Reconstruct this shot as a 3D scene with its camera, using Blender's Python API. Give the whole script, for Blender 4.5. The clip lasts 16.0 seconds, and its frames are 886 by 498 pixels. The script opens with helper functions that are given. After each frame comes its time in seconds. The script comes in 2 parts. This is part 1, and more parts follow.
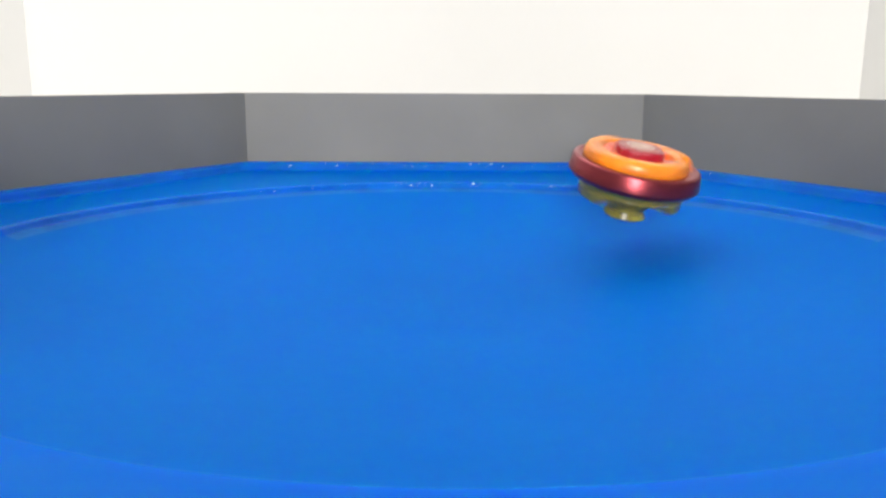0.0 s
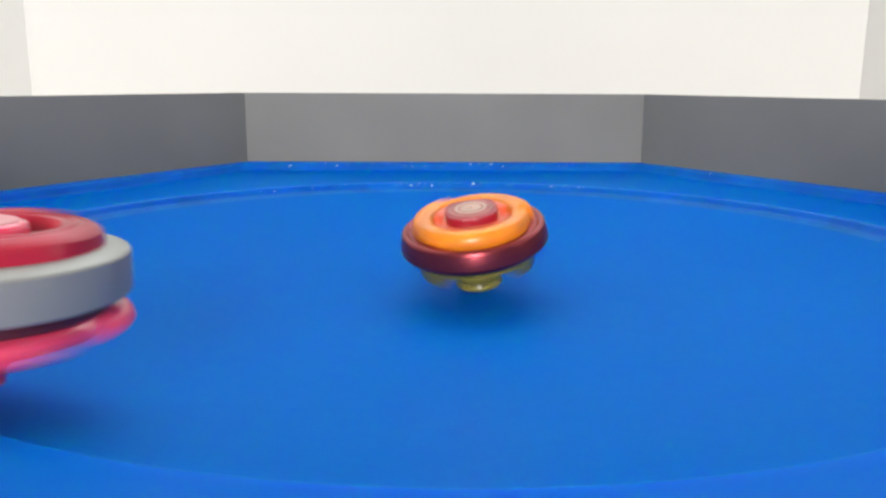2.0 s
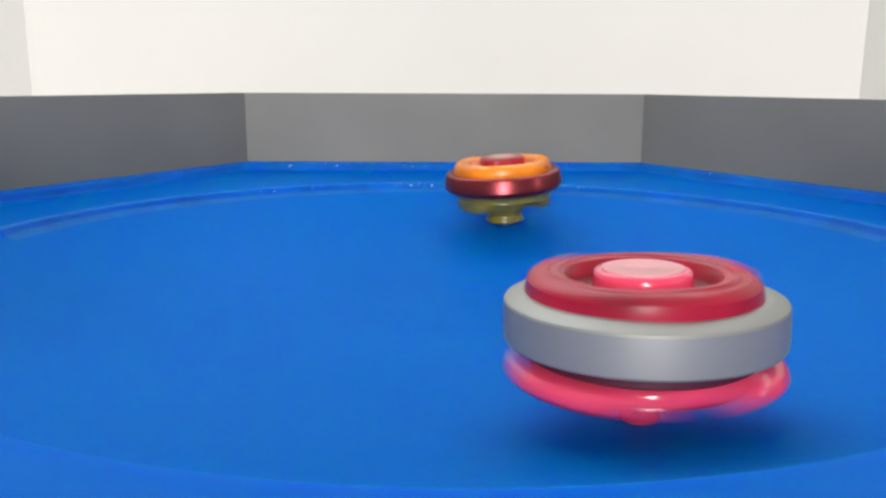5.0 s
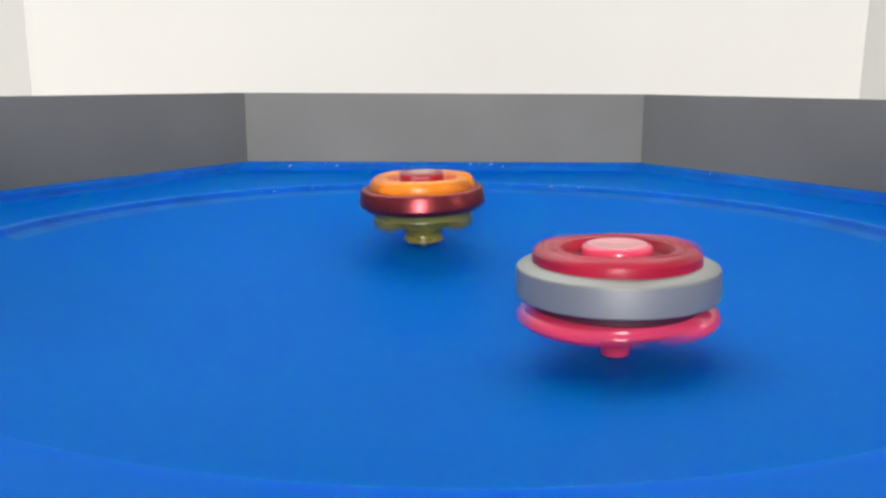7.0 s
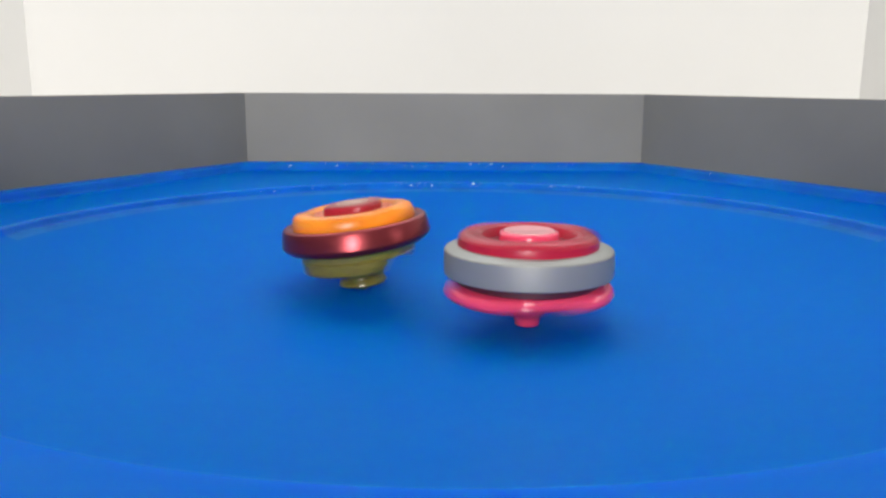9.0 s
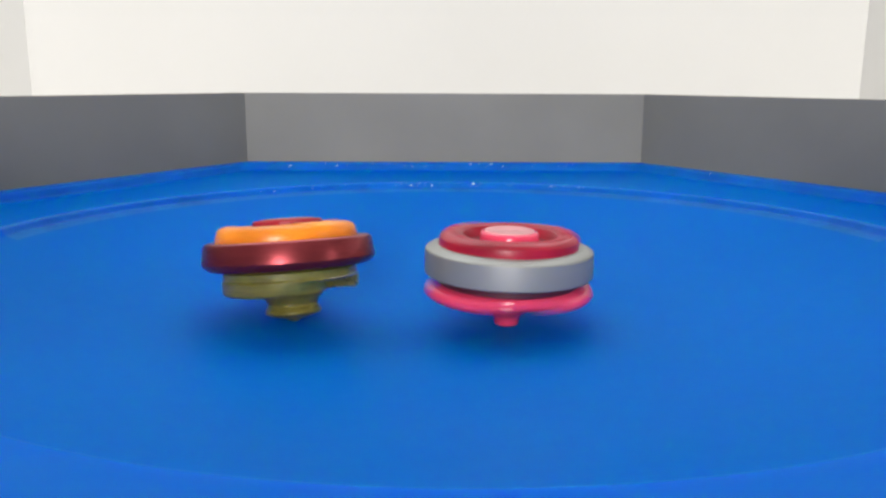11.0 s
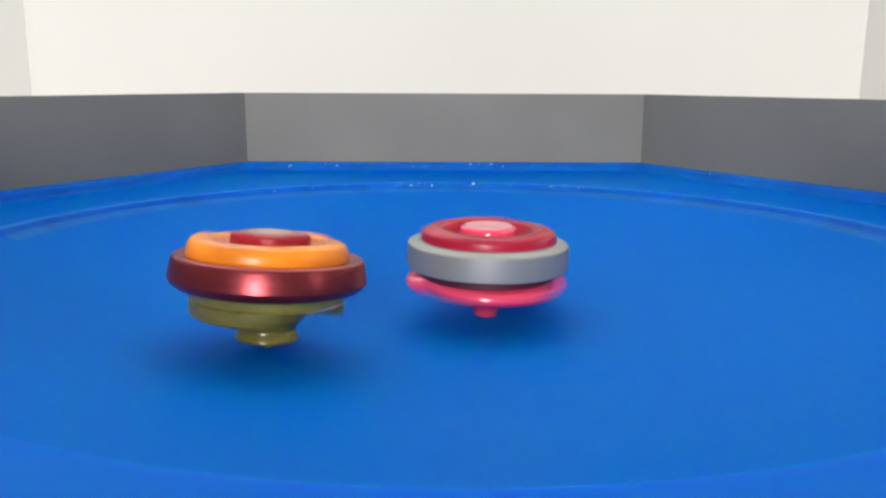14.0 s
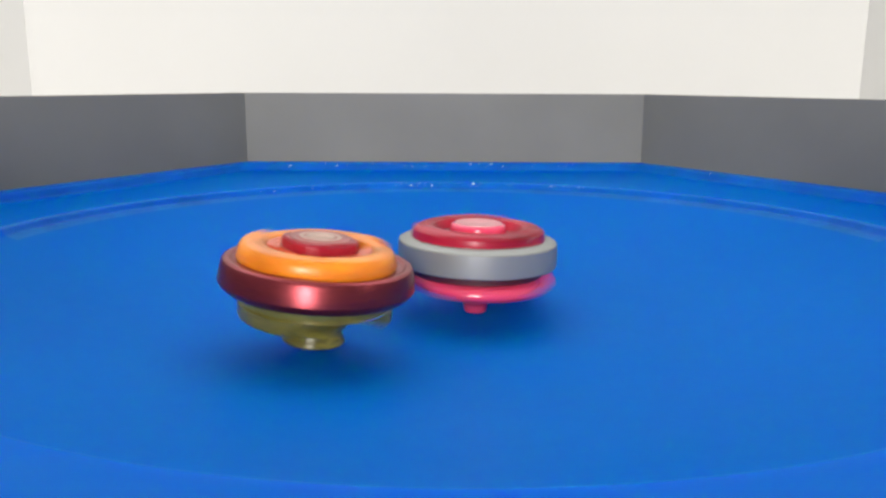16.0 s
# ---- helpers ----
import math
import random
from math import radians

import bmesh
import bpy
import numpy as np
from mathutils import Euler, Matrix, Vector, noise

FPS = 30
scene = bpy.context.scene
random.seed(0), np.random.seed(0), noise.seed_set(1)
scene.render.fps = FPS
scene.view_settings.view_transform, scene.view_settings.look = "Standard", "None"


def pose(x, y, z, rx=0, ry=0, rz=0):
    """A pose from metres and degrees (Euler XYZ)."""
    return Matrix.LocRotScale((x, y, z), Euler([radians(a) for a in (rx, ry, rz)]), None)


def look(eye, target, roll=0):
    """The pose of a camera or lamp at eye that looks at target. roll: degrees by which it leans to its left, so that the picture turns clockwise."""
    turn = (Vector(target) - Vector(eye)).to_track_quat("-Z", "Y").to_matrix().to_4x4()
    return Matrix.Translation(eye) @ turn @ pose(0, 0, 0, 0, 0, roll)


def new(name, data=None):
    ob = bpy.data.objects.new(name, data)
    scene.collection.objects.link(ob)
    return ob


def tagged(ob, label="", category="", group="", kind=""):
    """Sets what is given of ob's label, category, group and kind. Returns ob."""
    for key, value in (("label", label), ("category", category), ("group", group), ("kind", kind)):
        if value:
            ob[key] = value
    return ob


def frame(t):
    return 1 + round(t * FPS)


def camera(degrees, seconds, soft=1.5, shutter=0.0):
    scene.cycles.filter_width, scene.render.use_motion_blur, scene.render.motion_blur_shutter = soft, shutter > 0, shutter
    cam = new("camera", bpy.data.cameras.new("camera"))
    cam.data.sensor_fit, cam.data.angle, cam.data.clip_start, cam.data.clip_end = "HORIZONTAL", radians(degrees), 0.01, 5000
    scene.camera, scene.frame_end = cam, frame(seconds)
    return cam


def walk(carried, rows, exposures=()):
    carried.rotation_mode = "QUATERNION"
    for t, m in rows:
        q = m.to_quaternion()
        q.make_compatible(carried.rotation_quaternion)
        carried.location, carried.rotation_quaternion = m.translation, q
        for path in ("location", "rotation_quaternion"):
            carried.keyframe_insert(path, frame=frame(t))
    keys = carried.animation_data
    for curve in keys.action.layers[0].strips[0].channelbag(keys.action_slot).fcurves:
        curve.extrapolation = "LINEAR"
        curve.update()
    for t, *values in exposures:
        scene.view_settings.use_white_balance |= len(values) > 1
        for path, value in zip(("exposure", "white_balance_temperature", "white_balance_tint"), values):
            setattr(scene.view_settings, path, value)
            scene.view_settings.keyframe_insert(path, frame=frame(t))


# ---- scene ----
# camera: a phone leaning at the open front side of the arena
cam = camera(57.47, 16.0, soft=2.6, shutter=0.55)
EYE, AIM = (-0.00506, -0.23183, 0.0671), (-0.00181, 0.06185, 0.00593)
STAND = look(EYE, AIM, 0.246)
walk(cam, [(0, STAND), (16, STAND)], exposures=[(0, 0.22), (1.5, 0.12), (4, 0.02), (16, -0.01)])

# ---- light: a ceiling lamp beyond the board and a window behind the camera ----
world = bpy.data.worlds.new("room_air")
scene.world = world
world.use_nodes = True
world.node_tree.nodes["Background"].inputs[0].default_value = (0.75, 0.85, 1.0, 1)
world.node_tree.nodes["Background"].inputs[1].default_value = 0.15


def area_lamp(name, eye, target, sx, sy, watts, colour):
    data = bpy.data.lights.new(name, "AREA")
    data.shape, data.size, data.size_y = "RECTANGLE", sx, sy
    data.energy, data.color = watts, colour
    ob = new(name, data)
    ob.matrix_world = look(eye, target)
    return ob


area_lamp("ceiling_light", (-0.05, 0.85, 1.42), (0.0, -0.05, 0), 2.0, 1.7, 28.5, (0.90, 0.98, 1.0))
area_lamp("window_light", (-0.16, -1.93, 0.5), (0.0, 0.2, 0.1), 0.38, 0.9, 40, (1.0, 0.965, 0.925))
area_lamp("side_window_light", (1.93, -0.75, 0.65), (0.0, 0.0, 0.05), 0.16, 0.9, 3, (1.0, 0.98, 0.95))


# ---- materials ----
def material(name, colour, rough=0.5, metal=0.0, spread=0.08, grain=400.0, bump=0.1, rough_var=0.08,
             sss=0.0, trans=0.0, big=25.0, coat=0.0, ior=1.5, bump_dist=0.0004, spec=0.5, reach=(0.004, 0.002, 0.001)):
    m = bpy.data.materials.new(name)
    m.use_nodes = True
    nt = m.node_tree
    b = nt.nodes["Principled BSDF"]
    co = nt.nodes.new("ShaderNodeTexCoord")
    n1 = nt.nodes.new("ShaderNodeTexNoise")
    n1.inputs["Scale"].default_value, n1.inputs["Detail"].default_value = big, 5
    n2 = nt.nodes.new("ShaderNodeTexNoise")
    n2.inputs["Scale"].default_value, n2.inputs["Detail"].default_value = grain, 3
    for n in (n1, n2):
        nt.links.new(co.outputs["Object"], n.inputs["Vector"])
    ramp = nt.nodes.new("ShaderNodeMapRange")
    ramp.inputs["From Min"].default_value, ramp.inputs["From Max"].default_value = 0.3, 0.7
    ramp.inputs["To Min"].default_value, ramp.inputs["To Max"].default_value = 1 - spread, 1 + spread
    nt.links.new(n1.outputs["Fac"], ramp.inputs["Value"])
    mix = nt.nodes.new("ShaderNodeMix")
    mix.data_type, mix.blend_type = "RGBA", "MULTIPLY"
    mix.inputs["Factor"].default_value = 1.0
    mix.inputs["A"].default_value = (*colour, 1)
    nt.links.new(ramp.outputs["Result"], mix.inputs["B"])
    nt.links.new(mix.outputs["Result"], b.inputs["Base Color"])
    rr = nt.nodes.new("ShaderNodeMapRange")
    rr.inputs["From Min"].default_value, rr.inputs["From Max"].default_value = 0.3, 0.7
    rr.inputs["To Min"].default_value, rr.inputs["To Max"].default_value = max(rough - rough_var, 0.02), rough + rough_var
    nt.links.new(n2.outputs["Fac"], rr.inputs["Value"])
    nt.links.new(rr.outputs["Result"], b.inputs["Roughness"])
    bp = nt.nodes.new("ShaderNodeBump")
    bp.inputs["Strength"].default_value, bp.inputs["Distance"].default_value = bump, bump_dist
    nt.links.new(n2.outputs["Fac"], bp.inputs["Height"])
    nt.links.new(bp.outputs["Normal"], b.inputs["Normal"])
    b.inputs["Metallic"].default_value = metal
    b.inputs["IOR"].default_value = ior
    b.inputs["Specular IOR Level"].default_value = spec
    b.inputs["Coat Weight"].default_value = coat
    b.inputs["Coat Roughness"].default_value = 0.15
    b.inputs["Subsurface Weight"].default_value = sss
    b.inputs["Subsurface Radius"].default_value = reach
    b.inputs["Subsurface Scale"].default_value = 1.0
    b.inputs["Transmission Weight"].default_value = trans
    return m


BLUE = material("blue_plastic", (0.0, 0.132, 0.60), 0.45, spec=0.02, sss=0.9, reach=(0.001, 0.004, 0.05), spread=0.035, grain=200, bump=0.0, rough_var=0.015, big=9, bump_dist=0.0003)
RIDGE_BLUE = material("ridge_blue_plastic", (0.002, 0.136, 0.56), 0.42, spec=0.08, sss=0.8, reach=(0.001, 0.004, 0.04), spread=0.15, grain=700, bump=0.15, big=60)
GREY = material("grey_card", (0.200, 0.199, 0.183), 0.5, spec=0.3, spread=0.07, grain=700, bump=0.15, big=18)
WHITE = material("white_board", (0.83, 0.83, 0.82), 0.7, spread=0.015, grain=300, bump=0.08, big=5)
PAINT = material("wall_paint", (0.55, 0.54, 0.52), 0.8, spread=0.03, grain=60, bump=0.1, big=2)
TABLE = material("pale_laminate", (0.6, 0.57, 0.52), 0.5, spread=0.05, grain=120, bump=0.05, big=6)
FLOORING = material("grey_vinyl", (0.35, 0.33, 0.3), 0.6, spread=0.1, grain=80, bump=0.1, big=3)
SILVER = material("satin_grey_metal", (0.325, 0.325, 0.31), 0.48, metal=0.45, spread=0.05, grain=1500, bump=0.08, big=120)
MAROON = material("maroon_metal", (0.25, 0.036, 0.044), 0.3, metal=0.75, spread=0.18, grain=1500, bump=0.06, big=150)
ORANGE = material("translucent_orange_plastic", (0.88, 0.25, 0.014), 0.32, spread=0.5, grain=700, bump=0.08, sss=0.35, big=150)
RED = material("dark_red_plastic", (0.36, 0.012, 0.03), 0.3, spread=0.08, grain=900, bump=0.05, big=150)
EMBER = material("salmon_orange_plastic", (0.75, 0.13, 0.06), 0.3, spread=0.15, grain=900, bump=0.05, big=200)
ROSE = material("crimson_plastic", (0.43, 0.013, 0.042), 0.33, spread=0.6, grain=500, bump=0.1, sss=0.15, big=130, spec=0.35)
DEEP = material("deep_crimson_plastic", (0.19, 0.006, 0.02), 0.3, spread=0.12, grain=900, bump=0.06, big=160)
PINK = material("bright_pink_plastic", (0.92, 0.07, 0.165), 0.2, spread=0.08, grain=900, bump=0.02, sss=0.25, big=140, coat=0.4)
WORN = material("worn_red_plastic", (0.40, 0.10, 0.09), 0.4, spread=0.3, grain=1200, bump=0.1, big=260)
PALE = material("worn_pale_face", (0.55, 0.36, 0.29), 0.5, spread=0.15, grain=1200, bump=0.2, big=300)
PALEPINK = material("pale_pink_face", (0.78, 0.33, 0.36), 0.45, spread=0.1, grain=1200, bump=0.15, big=300)
OLIVE = material("translucent_olive_plastic", (0.52, 0.44, 0.075), 0.3, spread=0.35, grain=500, bump=0.15, trans=0.72, sss=0.0, big=140)
GLINT = material("glint_white", (0.9, 0.92, 0.95), 0.15, spread=0.02, bump=0.0)
GAP_SHADE = material("gap_shade_plastic", (0.08, 0.012, 0.025), 0.5, spread=0.1, grain=900, bump=0.05, big=150)


# ---- mesh helpers ----
def part(name, bm, mat, parent=None, label="", sharp=38):
    me = bpy.data.meshes.new(name)
    bmesh.ops.recalc_face_normals(bm, faces=bm.faces[:])
    bm.to_mesh(me)
    bm.free()
    me.materials.append(mat)
    me.polygons.foreach_set("use_smooth", [True] * len(me.polygons))
    me.set_sharp_from_angle(angle=radians(sharp))
    ob = new(name, me)
    if parent:
        ob.parent = parent
    return tagged(ob, label)


def lathe(profile, n=96, shape=None):
    """A turned solid from (radius, height) in millimetres; shape(angle, r, z) bends it."""
    bm = bmesh.new()
    rings = []
    for r, z in profile:
        if r < 1e-6:
            rings.append([bm.verts.new((0, 0, z / 1000))])
            continue
        ring = []
        for i in range(n):
            a = 2 * math.pi * i / n
            rr, zz = shape(a, r, z) if shape else (r, z)
            ring.append(bm.verts.new((rr * math.cos(a) / 1000, rr * math.sin(a) / 1000, zz / 1000)))
        rings.append(ring)
    for p, q in zip(rings, rings[1:]):
        for i in range(n):
            j = (i + 1) % n
            if len(p) == 1 and len(q) == 1:
                continue
            if len(p) == 1:
                bm.faces.new((p[0], q[i], q[j]))
            elif len(q) == 1:
                bm.faces.new((p[i], q[0], p[j]))
            else:
                bm.faces.new((p[i], q[i], q[j], p[j]))
    return bm


def box(x0, x1, y0, y1, z0, z1, bevel=0.0):
    bm = bmesh.new()
    bmesh.ops.create_cube(bm, size=1)
    for v in bm.verts:
        v.co = Vector(((x0 + x1) / 2 + v.co.x * (x1 - x0), (y0 + y1) / 2 + v.co.y * (y1 - y0), (z0 + z1) / 2 + v.co.z * (z1 - z0)))
    if bevel:
        bmesh.ops.bevel(bm, geom=bm.edges[:], offset=bevel, segments=2, affect="EDGES", profile=0.5)
    return bm


def prism(points, z0, z1, bevel=0.0):
    """A closed outline (x, y) raised from z0 to z1."""
    bm = bmesh.new()
    low = [bm.verts.new((x, y, z0)) for x, y in points]
    f = bm.faces.new(low)
    up = bmesh.ops.extrude_face_region(bm, geom=[f])["geom"]
    for v in up:
        if isinstance(v, bmesh.types.BMVert):
            v.co.z = z1
    if bevel:
        bmesh.ops.bevel(bm, geom=[e for e in bm.edges if abs(e.verts[0].co.z - e.verts[1].co.z) < 1e-7], offset=bevel, segments=2, affect="EDGES")
    return bm


# ---- the room that closes the place ----
def structure(name, bm, mat, label):
    return tagged(part(name, bm, mat), label, "room", kind="structure")


structure("floor", box(-2, 2, -2, 2, -0.83, -0.78), FLOORING, "plain grey vinyl floor of the room")
structure("ceiling", box(-2, 2, -2, 2, 1.6, 1.65), WHITE, "plain white painted ceiling")
structure("wall_north", box(-2, 2, 2, 2.1, -0.78, 1.6), PAINT, "plain beige painted wall")
structure("wall_west", box(-2.1, -2, -2, 2, -0.78, 1.6), PAINT, "plain beige painted wall")
structure("wall_east", box(2, 2.1, -2, 2, -0.78, 1.6), PAINT, "plain beige painted wall")
structure("wall_south", box(-2, 2, -2.1, -2, -0.78, 1.6), PAINT, "plain beige painted wall behind the camera")

# ---- table and white folding board ----
BENCH = new("table")
tagged(BENCH, "plain pale laminate table under the toy arena", "table")
part("tabletop", box(-0.75, 0.75, -0.55, 0.85, -0.035, -0.006, 0.003), TABLE, BENCH)
for x in (-0.7, 0.7):
    for y in (-0.5, 0.8):
        part("leg", box(x - 0.025, x + 0.025, y - 0.025, y + 0.025, -0.78, -0.0352, 0.002), TABLE, BENCH)

BOARD = new("folding_board")
tagged(BOARD, "white three-panel card board standing upright behind the arena", "display board")
BY, BX0, BX1, BTOP = 0.42, -0.3225, 0.3335, 0.36
part("centre_panel", box(BX0, BX1, BY, BY + 0.005, -0.006, BTOP), WHITE, BOARD)


def wing(x, side, name):
    dx, dy, th = (0.18, -0.325, 0.005) if side > 0 else (-0.215, -0.305, 0.005)
    pts = [(x, BY), (x + dx, BY + dy), (x + dx + th * side, BY + dy + 0.003), (x + 0.006 * side, BY + 0.005), (x + 0.0005 * side, BY + 0.005)]
    return part(name, prism(pts, -0.006, BTOP), WHITE, BOARD)


wing(BX0 - 0.0002, -1, "side_panel")
wing(BX1 + 0.0002, 1, "side_panel")

# ---- the arena ----
SIDE, WALL_BASE, WALL_TOP = 0.1945, 0.0278, 0.0610
APOTHEM = SIDE * math.sqrt(3) / 2
BOWL, EDGE = 0.1418, 0.0185


def bowl_height(x, y):
    """Height of the dish over its datum: a shallow bowl, sunk in the middle, that dips a little to the front."""
    r = math.hypot(x, y)
    q = min(r / BOWL, 1.0)
    z = EDGE * q ** 2.3 - 0.0024 * math.exp(-(r / 0.035) ** 2) + 0.012 * y * (1 - q * q)
    return z + (min((r - BOWL) * 1.3, 0.0028) if r > BOWL else 0)


def hexagon(a):
    """Distance from the middle to the six-sided rim, its corners eased."""
    b = (a - math.pi / 2 + math.pi / 6) % (math.pi / 3) - math.pi / 6
    return APOTHEM / math.cos(b)


def dish_mesh():
    bm, n = bmesh.new(), 240
    angles = [2 * math.pi * i / n for i in range(n)]
    rows = []
    for r in [0.004, 0.01, 0.018, 0.026, 0.035, 0.045, 0.06, 0.075, 0.09, 0.105, 0.118, 0.128, 0.134, 0.138, 0.1402]:
        rows.append([(r, bowl_height(r * math.cos(a), r * math.sin(a))) for a in angles])
    for e in ((0.1413, 0.0184), (0.1420, 0.0187), (0.1424, 0.0194), (0.1428, 0.0203), (0.1433, 0.0209), (0.1441, 0.0212), (0.1470, 0.0213)):
        rows.append([e] * n)
    ROUND = len(rows)
    inner = [hexagon(a) * 0.968 for a in angles]
    for k, z in ((0.35, 0.0219), (0.7, 0.0228), (0.97, 0.0236)):
        rows.append([(0.147 + (h - 0.147) * k, z) for h in inner])
    for s, z in ((0.970, 0.0240), (0.9725, 0.0246), (0.975, 0.0258), (0.9785, 0.0270), (0.983, 0.0276), (1.0, 0.0278), (1.03, 0.0278), (1.036, 0.0270), (1.038, 0.0255), (1.038, -0.0059)):
        rows.append([(hexagon(a) * s, z) for a in angles])
    mid = bm.verts.new((0, 0, bowl_height(0, 0)))
    # the round ridge sits 2.5 mm nearer the open side than the outer rim
    rings = [[bm.verts.new((r * math.cos(a), r * math.sin(a) - 0.0025 * min(1.0, max(0.0, (r - 0.105) / 0.03)) * (k < ROUND), z)) for (r, z), a in zip(row, angles)] for k, row in enumerate(rows)]
    for i in range(n):
        j = (i + 1) % n
        bm.faces.new((mid, rings[0][i], rings[0][j]))
        for p, q in zip(rings, rings[1:]):
            bm.faces.new((p[i], q[i], q[j], p[j]))
    return bm


ARENA = new("toy_arena")
tagged(ARENA, "blue moulded plastic battle dish with grey six-sided walls", "toy arena")
dish = part("dish", dish_mesh(), BLUE, ARENA, "glossy blue plastic bowl with a stepped rim", sharp=60)
dish.data.materials.append(RIDGE_BLUE)  # the two ridges are a glossier, more mottled blue towards the back
for face in dish.data.polygons:
    face.material_index = int(face.center.y > 0.02 and (0.1385 < math.hypot(face.center.x, face.center.y + 0.0025) < 0.1455 or (0.0241 < face.center.z < 0.02775 and face.normal.z > 0.1)))
CORNERS = [(math.cos(math.radians(60 * k)), math.sin(math.radians(60 * k))) for k in range(6)]
for k in range(6):
    if k == 4:
        continue  # the front side is open
    (ax, ay), (bx, by) = CORNERS[k], CORNERS[(k + 1) % 6]
    ins, out = SIDE, SIDE * 1.018
    pts = [(ax * ins, ay * ins), (bx * ins, by * ins), (bx * out, by * out), (ax * out, ay * out)]
    part("wall_panel", prism(pts, WALL_BASE - 0.0012, WALL_TOP, 0.0004), GREY, ARENA, "matt grey upright card panel")


# tiny white beads added in place of glints on the two ridges at the back
def dust():
    bm, rng = bmesh.new(), random.Random(5)

    def grain(a, k, size):
        r, z = ((0.1424, 0.0197), (0.1429, 0.0206), (0.1434, 0.0211), (hexagon(a) * 0.9755, 0.0261), (hexagon(a) * 0.979, 0.0272))[k]
        bmesh.ops.create_icosphere(bm, subdivisions=1, radius=size, matrix=Matrix.Translation((r * math.cos(a), r * math.sin(a) - (0.0025 if k < 3 else 0), z)) @ Matrix.Diagonal((1.4, 1, 0.8, 1)))
    for x, k, size in ((-0.0158, 0, 0.30), (-0.0062, 0, 0.30), (-0.0118, 1, 0.22), (0.0130, 1, 0.46), (0.0478, 1, 0.24), (0.0595, 1, 0.22), (-0.0750, 0, 0.2), (-0.069, 3, 0.34), (-0.0505, 3, 0.26), (0.0128, 4, 0.32), (0.0226, 4, 0.34), (0.0282, 3, 0.24)):
        grain(math.acos(x / (0.1428 if k < 3 else 0.165)), k, size / 800)
    for _ in range(150):
        grain(math.radians(rng.gauss(90, 17)), rng.randrange(5), rng.uniform(0.00005, 0.00015))
    return bm


tagged(part("glint_specks", dust(), GLINT), "tiny white beads added as glints along the blue ridges", "dust", kind="stuff")


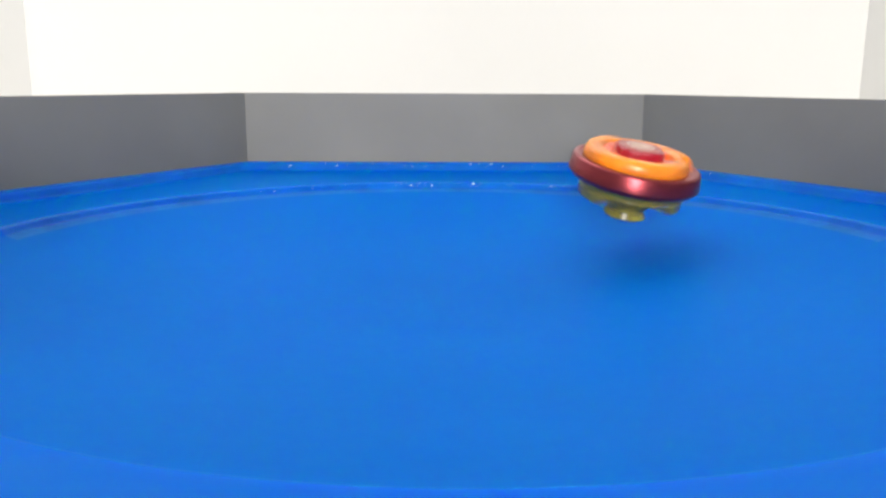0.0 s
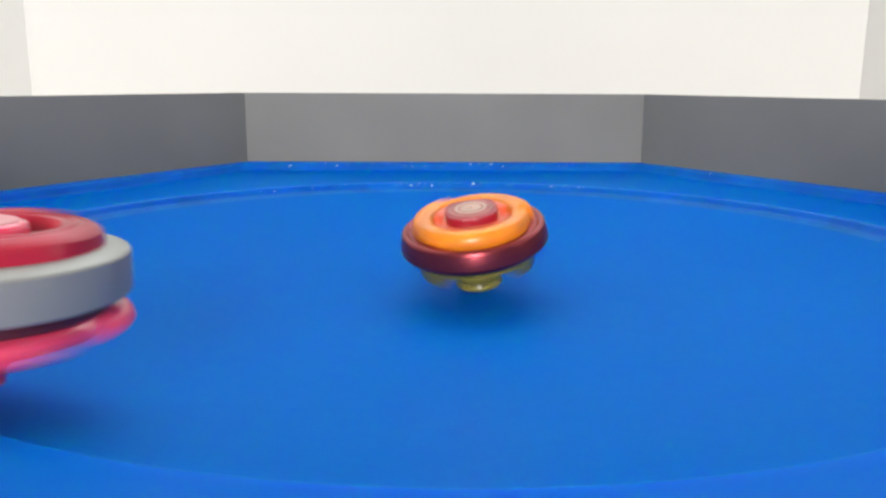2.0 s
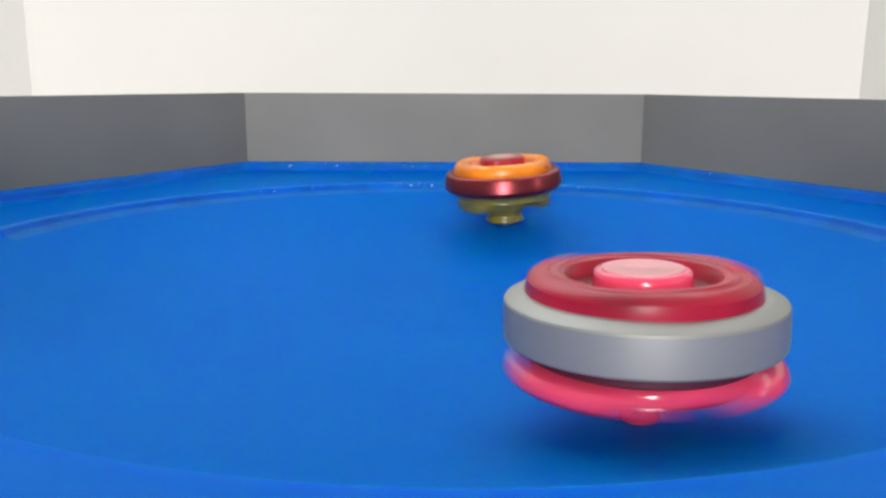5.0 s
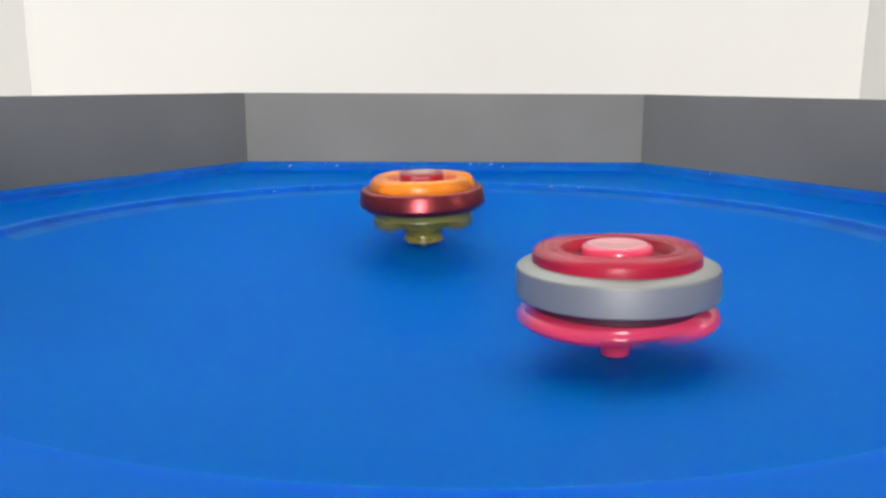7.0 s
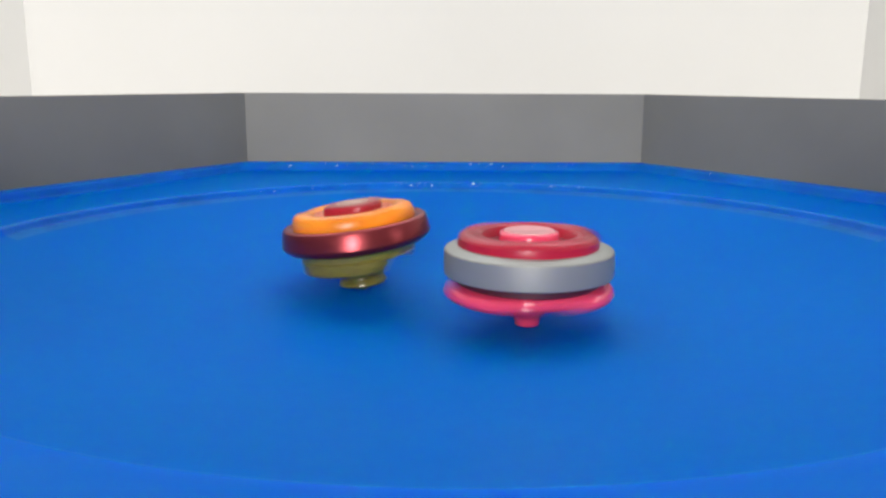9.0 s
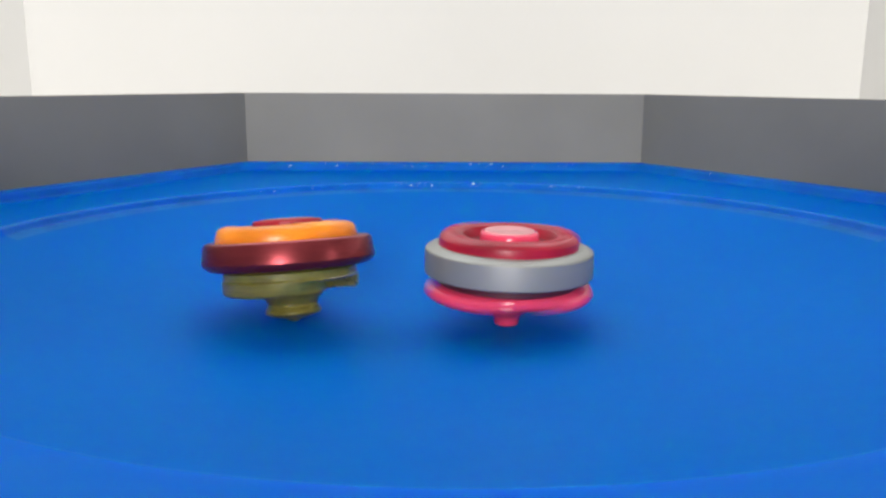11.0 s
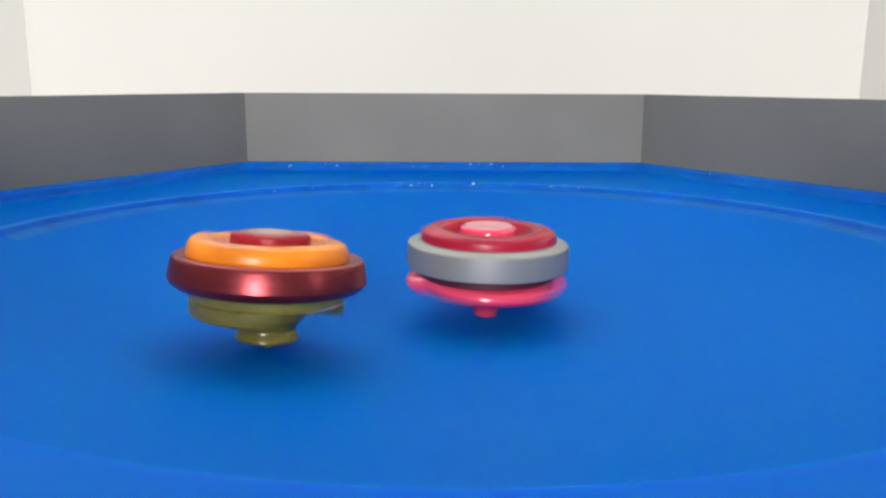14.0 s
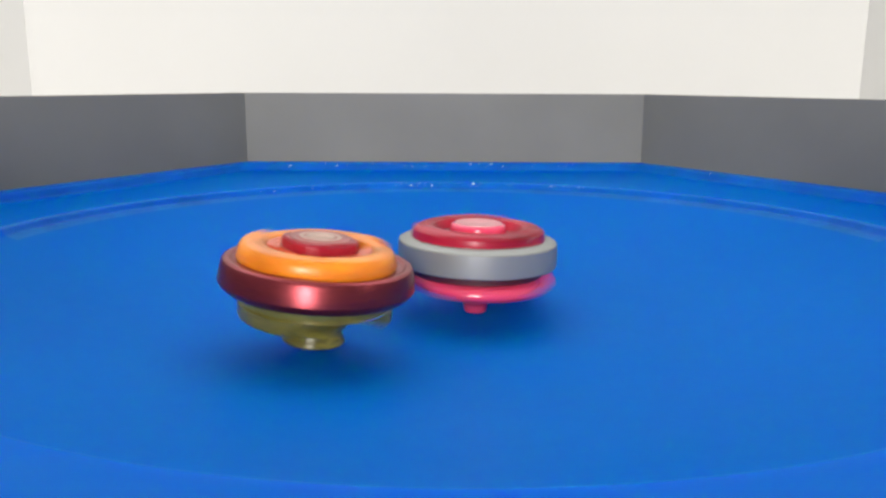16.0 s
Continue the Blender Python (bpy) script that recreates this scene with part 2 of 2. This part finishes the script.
# ---- the two spinning tops ----
def orange_top():
    top = new("spinning_top")
    tagged(top, "spinning battle top with orange crown, maroon metal ring and olive base", "spinning top", "battling tops")

    def blade(a, r, z):
        w = (a * 3 / (2 * math.pi)) % 1.0
        cut = 0.10 * w * w if r > 15 else 0.0
        return (r * (1 - cut), z + (0.35 * (1 - w) ** 4 - 0.6 * w ** 3 if z > 24.5 and r > 15 else 0))
    layer = part("crown", lathe([(12.2, 22.4), (19.0, 22.4), (19.7, 22.7), (19.9, 23.4), (19.4, 25.5), (18.8, 26.5), (17.7, 27.1), (16.4, 27.3), (14.8, 27.2), (13.4, 26.8), (12.8, 26.3), (12.4, 25.0), (12.2, 22.4)], 144, blade), ORANGE, top, "glossy translucent orange plastic crown ring")

    def web(a, r, z):
        gap = abs(((a + math.pi / 2) % math.pi) - math.pi / 2) < 0.36
        return (r, z - (2.8 if gap and 9.3 < r and z > 23 else 0))
    part("crown_floor", lathe([(0, 22.3), (12.6, 22.3), (12.6, 26.4), (12.0, 26.4), (9.9, 25.9), (9.2, 25.8), (0, 25.8)], 96, web), EMBER, layer, "salmon orange floor inside the crown with two dark gaps")

    def core(half, n):
        def bend(a, r, z):
            k = (abs(math.cos(a)) ** n + abs(math.sin(a)) ** n) ** (-1 / n)
            return (r * (1 + (k - 1) * half), z)
        return bend
    cap = part("cap", lathe([(0, 23.2), (8.2, 23.2), (8.25, 27.3), (8.15, 28.0), (7.8, 28.45), (7.3, 28.5), (0, 28.5)], 72, core(1.0, 3.6)), RED, top, "dark red plastic hub with flat sides", sharp=30)
    part("cap_face", lathe([(0, 28.45), (7.5, 28.45), (7.35, 28.7), (6.6, 28.78), (6.4, 28.66), (6.0, 28.66), (5.8, 28.8), (5.2, 28.8), (0, 28.7)], 64), WORN, cap, "scuffed red face with concentric rings")
    part("badge", lathe([(0, 28.65), (5.2, 28.65), (5.1, 28.86), (4.2, 28.88), (4.0, 28.74), (3.6, 28.74), (3.4, 28.9), (2.0, 28.9), (1.8, 28.76), (1.4, 28.76), (1.2, 28.88), (0.55, 28.88), (0.45, 28.7), (0, 28.7)], 64), PALE, cap, "worn pale badge with a dark dot")
    part("metal_ring", lathe([(15, 15.5), (20.6, 15.4), (22.0, 15.6), (23.0, 16.4), (23.55, 17.1), (23.8, 17.6), (23.1, 22.1), (22.7, 22.8), (22.0, 23.2), (21.2, 23.2), (20.4, 22.7), (15, 22.8), (15, 15.5)], 144), MAROON, top, "polished maroon metal ring with bevelled lower edge", sharp=24)

    def fin(a, r, z):
        w = (a / math.pi) % 1.0
        lobe = min(1.0, max(0.0, (abs(w - 0.5) - 0.2) / 0.06))
        return (r * (1 - 0.03 * (1 - lobe) * (r > 15)), z + (3.4 * (1 - lobe) if z < 9.5 and r > 9 else 0))
    base = part("base", lathe([(0, 8.0), (8.8, 8.0), (9.6, 8.5), (13.0, 8.6), (17.4, 8.4), (18.4, 8.9), (18.7, 9.4), (18.8, 12.3), (18.3, 12.8), (18.4, 14.6), (17.0, 15.4), (0, 15.4)], 144, fin), OLIVE, top, "translucent olive plastic base with two deep fins")
    part("tip", lathe([(0, 0), (1.0, 0.15), (2.2, 0.9), (5.2, 1.7), (7.2, 2.3), (7.7, 2.8), (7.5, 3.6), (7.0, 4.3), (6.8, 5.2), (7.3, 6.2), (8.1, 7.2), (8.8, 8.1), (0, 8.1)], 72), OLIVE, base, "flanged olive plastic tip")
    return top


def silver_top():
    top = new("spinning_top")
    tagged(top, "spinning battle top with crimson crown, silver grey ring and pink base", "spinning top", "battling tops")

    def blade(a, r, z):
        w = (a * 3 / (2 * math.pi)) % 1.0
        return (r * (1 - 0.06 * w * (r > 15)), z + (0.7 * (1 - w) ** 3 if z > 24.5 and r > 14 else 0))
    layer = part("crown", lathe([(11.5, 22.6), (19.8, 22.7), (20.4, 23.0), (20.5, 23.6), (20.1, 25.3), (19.7, 25.8), (18.7, 26.4), (18.2, 26.6), (17.7, 26.3), (16.8, 26.45), (16.3, 26.75), (15.7, 26.45), (14.3, 26.6), (13.3, 26.5), (12.9, 26.0), (12.5, 25.0), (11.8, 23.4), (11.5, 22.6)], 120, blade), ROSE, top, "glossy crimson plastic crown with swirling grooves", sharp=22)
    part("crown_floor", lathe([(0, 22.4), (12.2, 22.4), (12.2, 24.0), (0, 24.0)], 64), DEEP, layer, "deep crimson recess inside the crown")
    for k in range(3):
        rib = lathe([(13.6, 26.2), (14.2, 26.95), (15.5, 27.05), (16.2, 26.5)], 96)
        drop = [f for f in rib.faces if not 0.12 < ((math.atan2(f.calc_center_median().y, f.calc_center_median().x) - k * 2.0944) % (2 * math.pi)) < 1.25]
        bmesh.ops.delete(rib, geom=drop, context="FACES")
        part("groove_rib", rib, ROSE, layer)
    cap = part("cap", lathe([(0, 23.8), (8.5, 23.8), (8.4, 26.0), (8.2, 26.9), (7.8, 27.25), (7.2, 27.35), (0, 27.35)], 72), PINK, top, "bright pink round plastic hub")
    part("cap_face", lathe([(0, 27.3), (7.0, 27.3), (6.9, 27.55), (3.5, 27.6), (3.2, 27.47), (0, 27.47)], 64), PALEPINK, cap, "worn pale pink badge")
    part("metal_ring", lathe([(15, 15.2), (22.8, 15.2), (23.5, 15.4), (23.75, 15.8), (23.8, 19.0), (23.7, 22.0), (23.5, 22.4), (23.1, 22.65), (21.0, 23.4), (20.4, 23.5), (15, 23.4), (15, 15.2)], 144), SILVER, top, "smooth satin silver-grey metal ring", sharp=22)
    # shade between ring and base is put into this spacer's dark colour
    part("spacer", lathe([(0, 12.6), (19.5, 12.6), (20, 13), (20, 15.0), (19.0, 15.2), (0, 15.2)], 96), GAP_SHADE, top, "spacer under the ring, coloured dark for the shade there")

    def fin(a, r, z):
        w = (a * 3 / (2 * math.pi)) % 1.0
        return (r * (1 - 0.2 * min(1.0, max(0.0, (0.42 - w) / 0.03), max(0.0, w / 0.03)) * (r > 15)), z)
    base = part("base", lathe([(0, 7.0), (7.0, 7.2), (9, 7.6), (16, 7.9), (20.5, 8.2), (22.9, 8.9), (23.8, 9.8), (24.1, 10.4), (23.8, 11.4), (23.3, 12.2), (22.4, 12.7), (18, 12.9), (0, 12.9)], 180, fin), PINK, top, "bright pink plastic disc with three wide fins", sharp=50)
    part("tip", lathe([(0, 0), (2.9, 0.05), (3.4, 0.4), (3.6, 1.6), (3.75, 2.5), (4.3, 3.3), (5.3, 4.0), (6.8, 5.4), (8.2, 7.4), (0, 7.4)], 64), PINK, base, "small pink stub tip")
    return top


ORANGE_TOP, SILVER_TOP = orange_top(), silver_top()

# seconds, x, y, lift over the dish, lean sideways, lean towards the front
ORANGE_ROWS = [
    (0, 0.0648, 0.0635, 0.0092, 8.0, 11.0),
    (0.5, 0.0511, 0.0588, 0.0044, 6.5, 13.0),
    (1, 0.0349, 0.0484, 0.0019, 3.0, 12.5),
    (1.5, 0.0194, 0.0392, 0.0000, 0.0, 14.0),
    (2, 0.0101, 0.0273, 0.0000, -7.5, 12.0),
    (2.5, 0.0079, 0.0183, 0.0000, -10.5, 10.0),
    (3, 0.0100, 0.0130, 0.0000, -12.5, 8.5),
    (3.5, 0.0140, 0.0118, 0.0000, -13.5, 7.0),
    (4, 0.0198, 0.0355, 0.0000, -12.0, 6.0),
    (4.2, 0.0227, 0.0554, 0.0000, -9.5, 5.0),
    (6.3, 0.0035, 0.0880, 0.0000, -2.0, 3.0),
    (6.5, -0.0007, 0.0864, 0.0000, -1.5, 3.0),
    (7, -0.0090, 0.0725, 0.0000, -2.0, 2.0),
    (7.5, -0.0161, 0.0657, 0.0000, -3.0, 2.5),
    (8, -0.0205, 0.0490, 0.0000, -4.5, 3.2),
    (8.5, -0.0255, 0.0405, 0.0000, -6.0, 2.0),
    (9, -0.0278, 0.0233, 0.0000, -7.0, 0.0),
    (9.2, -0.0288, 0.0190, 0.0000, -7.2, -1.0),
    (11.3, -0.0456, -0.0174, 0.0000, -3.5, -9.0),
    (11.5, -0.0462, -0.0188, 0.0000, -3.5, -9.0),
    (12, -0.0473, -0.0262, 0.0000, -2.5, -8.0),
    (12.5, -0.0480, -0.0311, 0.0000, -1.5, -7.0),
    (13, -0.0488, -0.0339, 0.0000, 1.0, -6.0),
    (13.5, -0.0480, -0.0379, 0.0000, 2.0, -5.2),
    (14, -0.0463, -0.0417, 0.0000, 3.5, -4.4),
    (14.5, -0.0444, -0.0428, 0.0000, 4.0, -3.5),
    (15, -0.0420, -0.0428, 0.0000, 4.7, -2.2),
    (15.5, -0.0389, -0.0413, 0.0000, 5.2, -0.8),
    (16, -0.0352, -0.0399, 0.0000, 5.5, 0.5),
]
SILVER_ROWS = [
    (0, -0.1500, -0.0320, 0.0000, -6.0, 0.0),
    (0.5, -0.1405, -0.0460, 0.0000, -7.0, 0.0),
    (1, -0.1265, -0.0610, 0.0000, -8.0, 0.0),
    (1.2, -0.1192, -0.0670, 0.0000, -2.0, 0.0),
    (1.5, -0.1073, -0.0770, 0.0010, -1.0, 0.0),
    (2, -0.0795, -0.1050, 0.0018, 1.5, -1.0),
    (2.5, -0.0539, -0.1006, 0.0000, 0.0, -1.5),
    (3, -0.0256, -0.0884, 0.0000, -0.5, -1.8),
    (3.5, -0.0001, -0.0662, 0.0000, 0.5, -1.6),
    (4, 0.0150, -0.0782, 0.0000, 0.0, -1.8),
    (4.2, 0.0190, -0.0869, 0.0000, -0.5, -1.6),
    (6.3, 0.0398, -0.0679, 0.0000, -1.5, -1.0),
    (6.5, 0.0401, -0.0611, 0.0000, -1.5, -1.0),
    (7, 0.0388, -0.0456, 0.0000, -1.5, -0.5),
    (7.5, 0.0354, -0.0340, 0.0000, -1.2, 0.0),
    (8, 0.0314, -0.0242, 0.0000, -0.8, 0.0),
    (8.5, 0.0258, -0.0172, 0.0000, -0.3, 0.0),
    (9, 0.0214, -0.0105, 0.0000, 0.0, 0.0),
    (9.2, 0.0195, -0.0096, 0.0000, 0.2, 0.0),
    (11.3, 0.0157, -0.0067, 0.0000, 1.0, 0.0),
    (11.5, 0.0156, -0.0051, 0.0000, 1.0, 0.0),
    (12, 0.0137, -0.0031, 0.0000, 1.0, 0.0),
    (12.5, 0.0127, -0.0027, 0.0000, 1.0, 0.0),
    (13, 0.0115, -0.0011, 0.0000, 1.0, 0.0),
    (13.5, 0.0108, -0.0014, 0.0000, 1.0, 0.0),
    (14, 0.0104, 0.0018, 0.0000, 1.0, 0.0),
    (14.5, 0.0095, 0.0018, 0.0000, 1.2, 0.0),
    (15, 0.0089, 0.0036, 0.0000, 1.3, 0.0),
    (15.5, 0.0083, 0.0053, 0.0000, 1.4, 0.0),
    (16, 0.0074, 0.0061, 0.0000, 1.5, 0.0),
]


def glide(rows, t):
    """The values of the rows at t seconds, on a smooth curve through them."""
    times = [r[0] for r in rows]
    i = max(0, min(len(rows) - 2, sum(1 for q in times if q <= t) - 1))

    def slope(k, c):
        if k == 0 or k == len(rows) - 1:
            a = min(k, len(rows) - 2)
            return (rows[a + 1][c] - rows[a][c]) / (times[a + 1] - times[a])
        h0, h1 = times[k] - times[k - 1], times[k + 1] - times[k]
        return ((rows[k][c] - rows[k - 1][c]) / h0 * h1 + (rows[k + 1][c] - rows[k][c]) / h1 * h0) / (h0 + h1)
    h = times[i + 1] - times[i]
    u = (t - times[i]) / h
    out = []
    for c in range(1, len(rows[0])):
        p, q, m, n = rows[i][c], rows[i + 1][c], slope(i, c) * h, slope(i + 1, c) * h
        out.append((2 * u ** 3 - 3 * u * u + 1) * p + (u ** 3 - 2 * u * u + u) * m + (3 * u * u - 2 * u ** 3) * q + (u ** 3 - u * u) * n)
    return out


def spin(phases, turn, fold):
    """The spin in degrees, frame by frame, near turn degrees each, that shows the phases given at their seconds; fold: the top looks alike again after so many degrees."""
    out = [phases[0][1]]
    for (t0, a), (t1, b) in zip(phases, phases[1:]):
        n = round((t1 - t0) * FPS)
        whole = b - a + fold * round((turn * n - (b - a)) / fold)
        first = out[-1]
        out += [first + whole * (k + 1) / n for k in range(n)]
    return out


def spin_path(rows, turns):
    """One row a frame: where the top stands, how it leans, and its spin."""
    path = []
    for i, angle in enumerate(turns):
        x, y, lift, roll, nod = glide(rows, i / FPS)
        z = bowl_height(x, y) + max(lift, 0) + 0.0003
        lean = pose(0, 0, 0, 0, roll, 0) @ pose(0, 0, 0, nod, 0, 0)
        path.append((i / FPS, Matrix.Translation((x, y, z)) @ lean @ pose(0, 0, 0, 0, 0, angle)))
    return path


# seconds and the way each top has turned then
ORANGE_TURNS = [(0, 0), (0.5, 35), (1, 20), (1.5, 20), (2, 2), (2.5, 20), (3, 0), (3.5, 15), (4, 20), (6.5, 0), (7, 2), (7.5, 25), (8, 35), (8.5, 55), (9, 70), (11.5, 50), (12, 60), (12.5, 25), (13, 40), (13.5, 92), (14, 55), (14.5, 35), (15, 50), (15.5, 55), (16, 38)]
SILVER_TURNS = [(0, 75), (16, 75)]


def motions():
    walk(ORANGE_TOP, spin_path(ORANGE_ROWS, spin(ORANGE_TURNS, 48.0, 180)))
    walk(SILVER_TOP, spin_path(SILVER_ROWS, spin(SILVER_TURNS, 82.0, 120)))


motions()
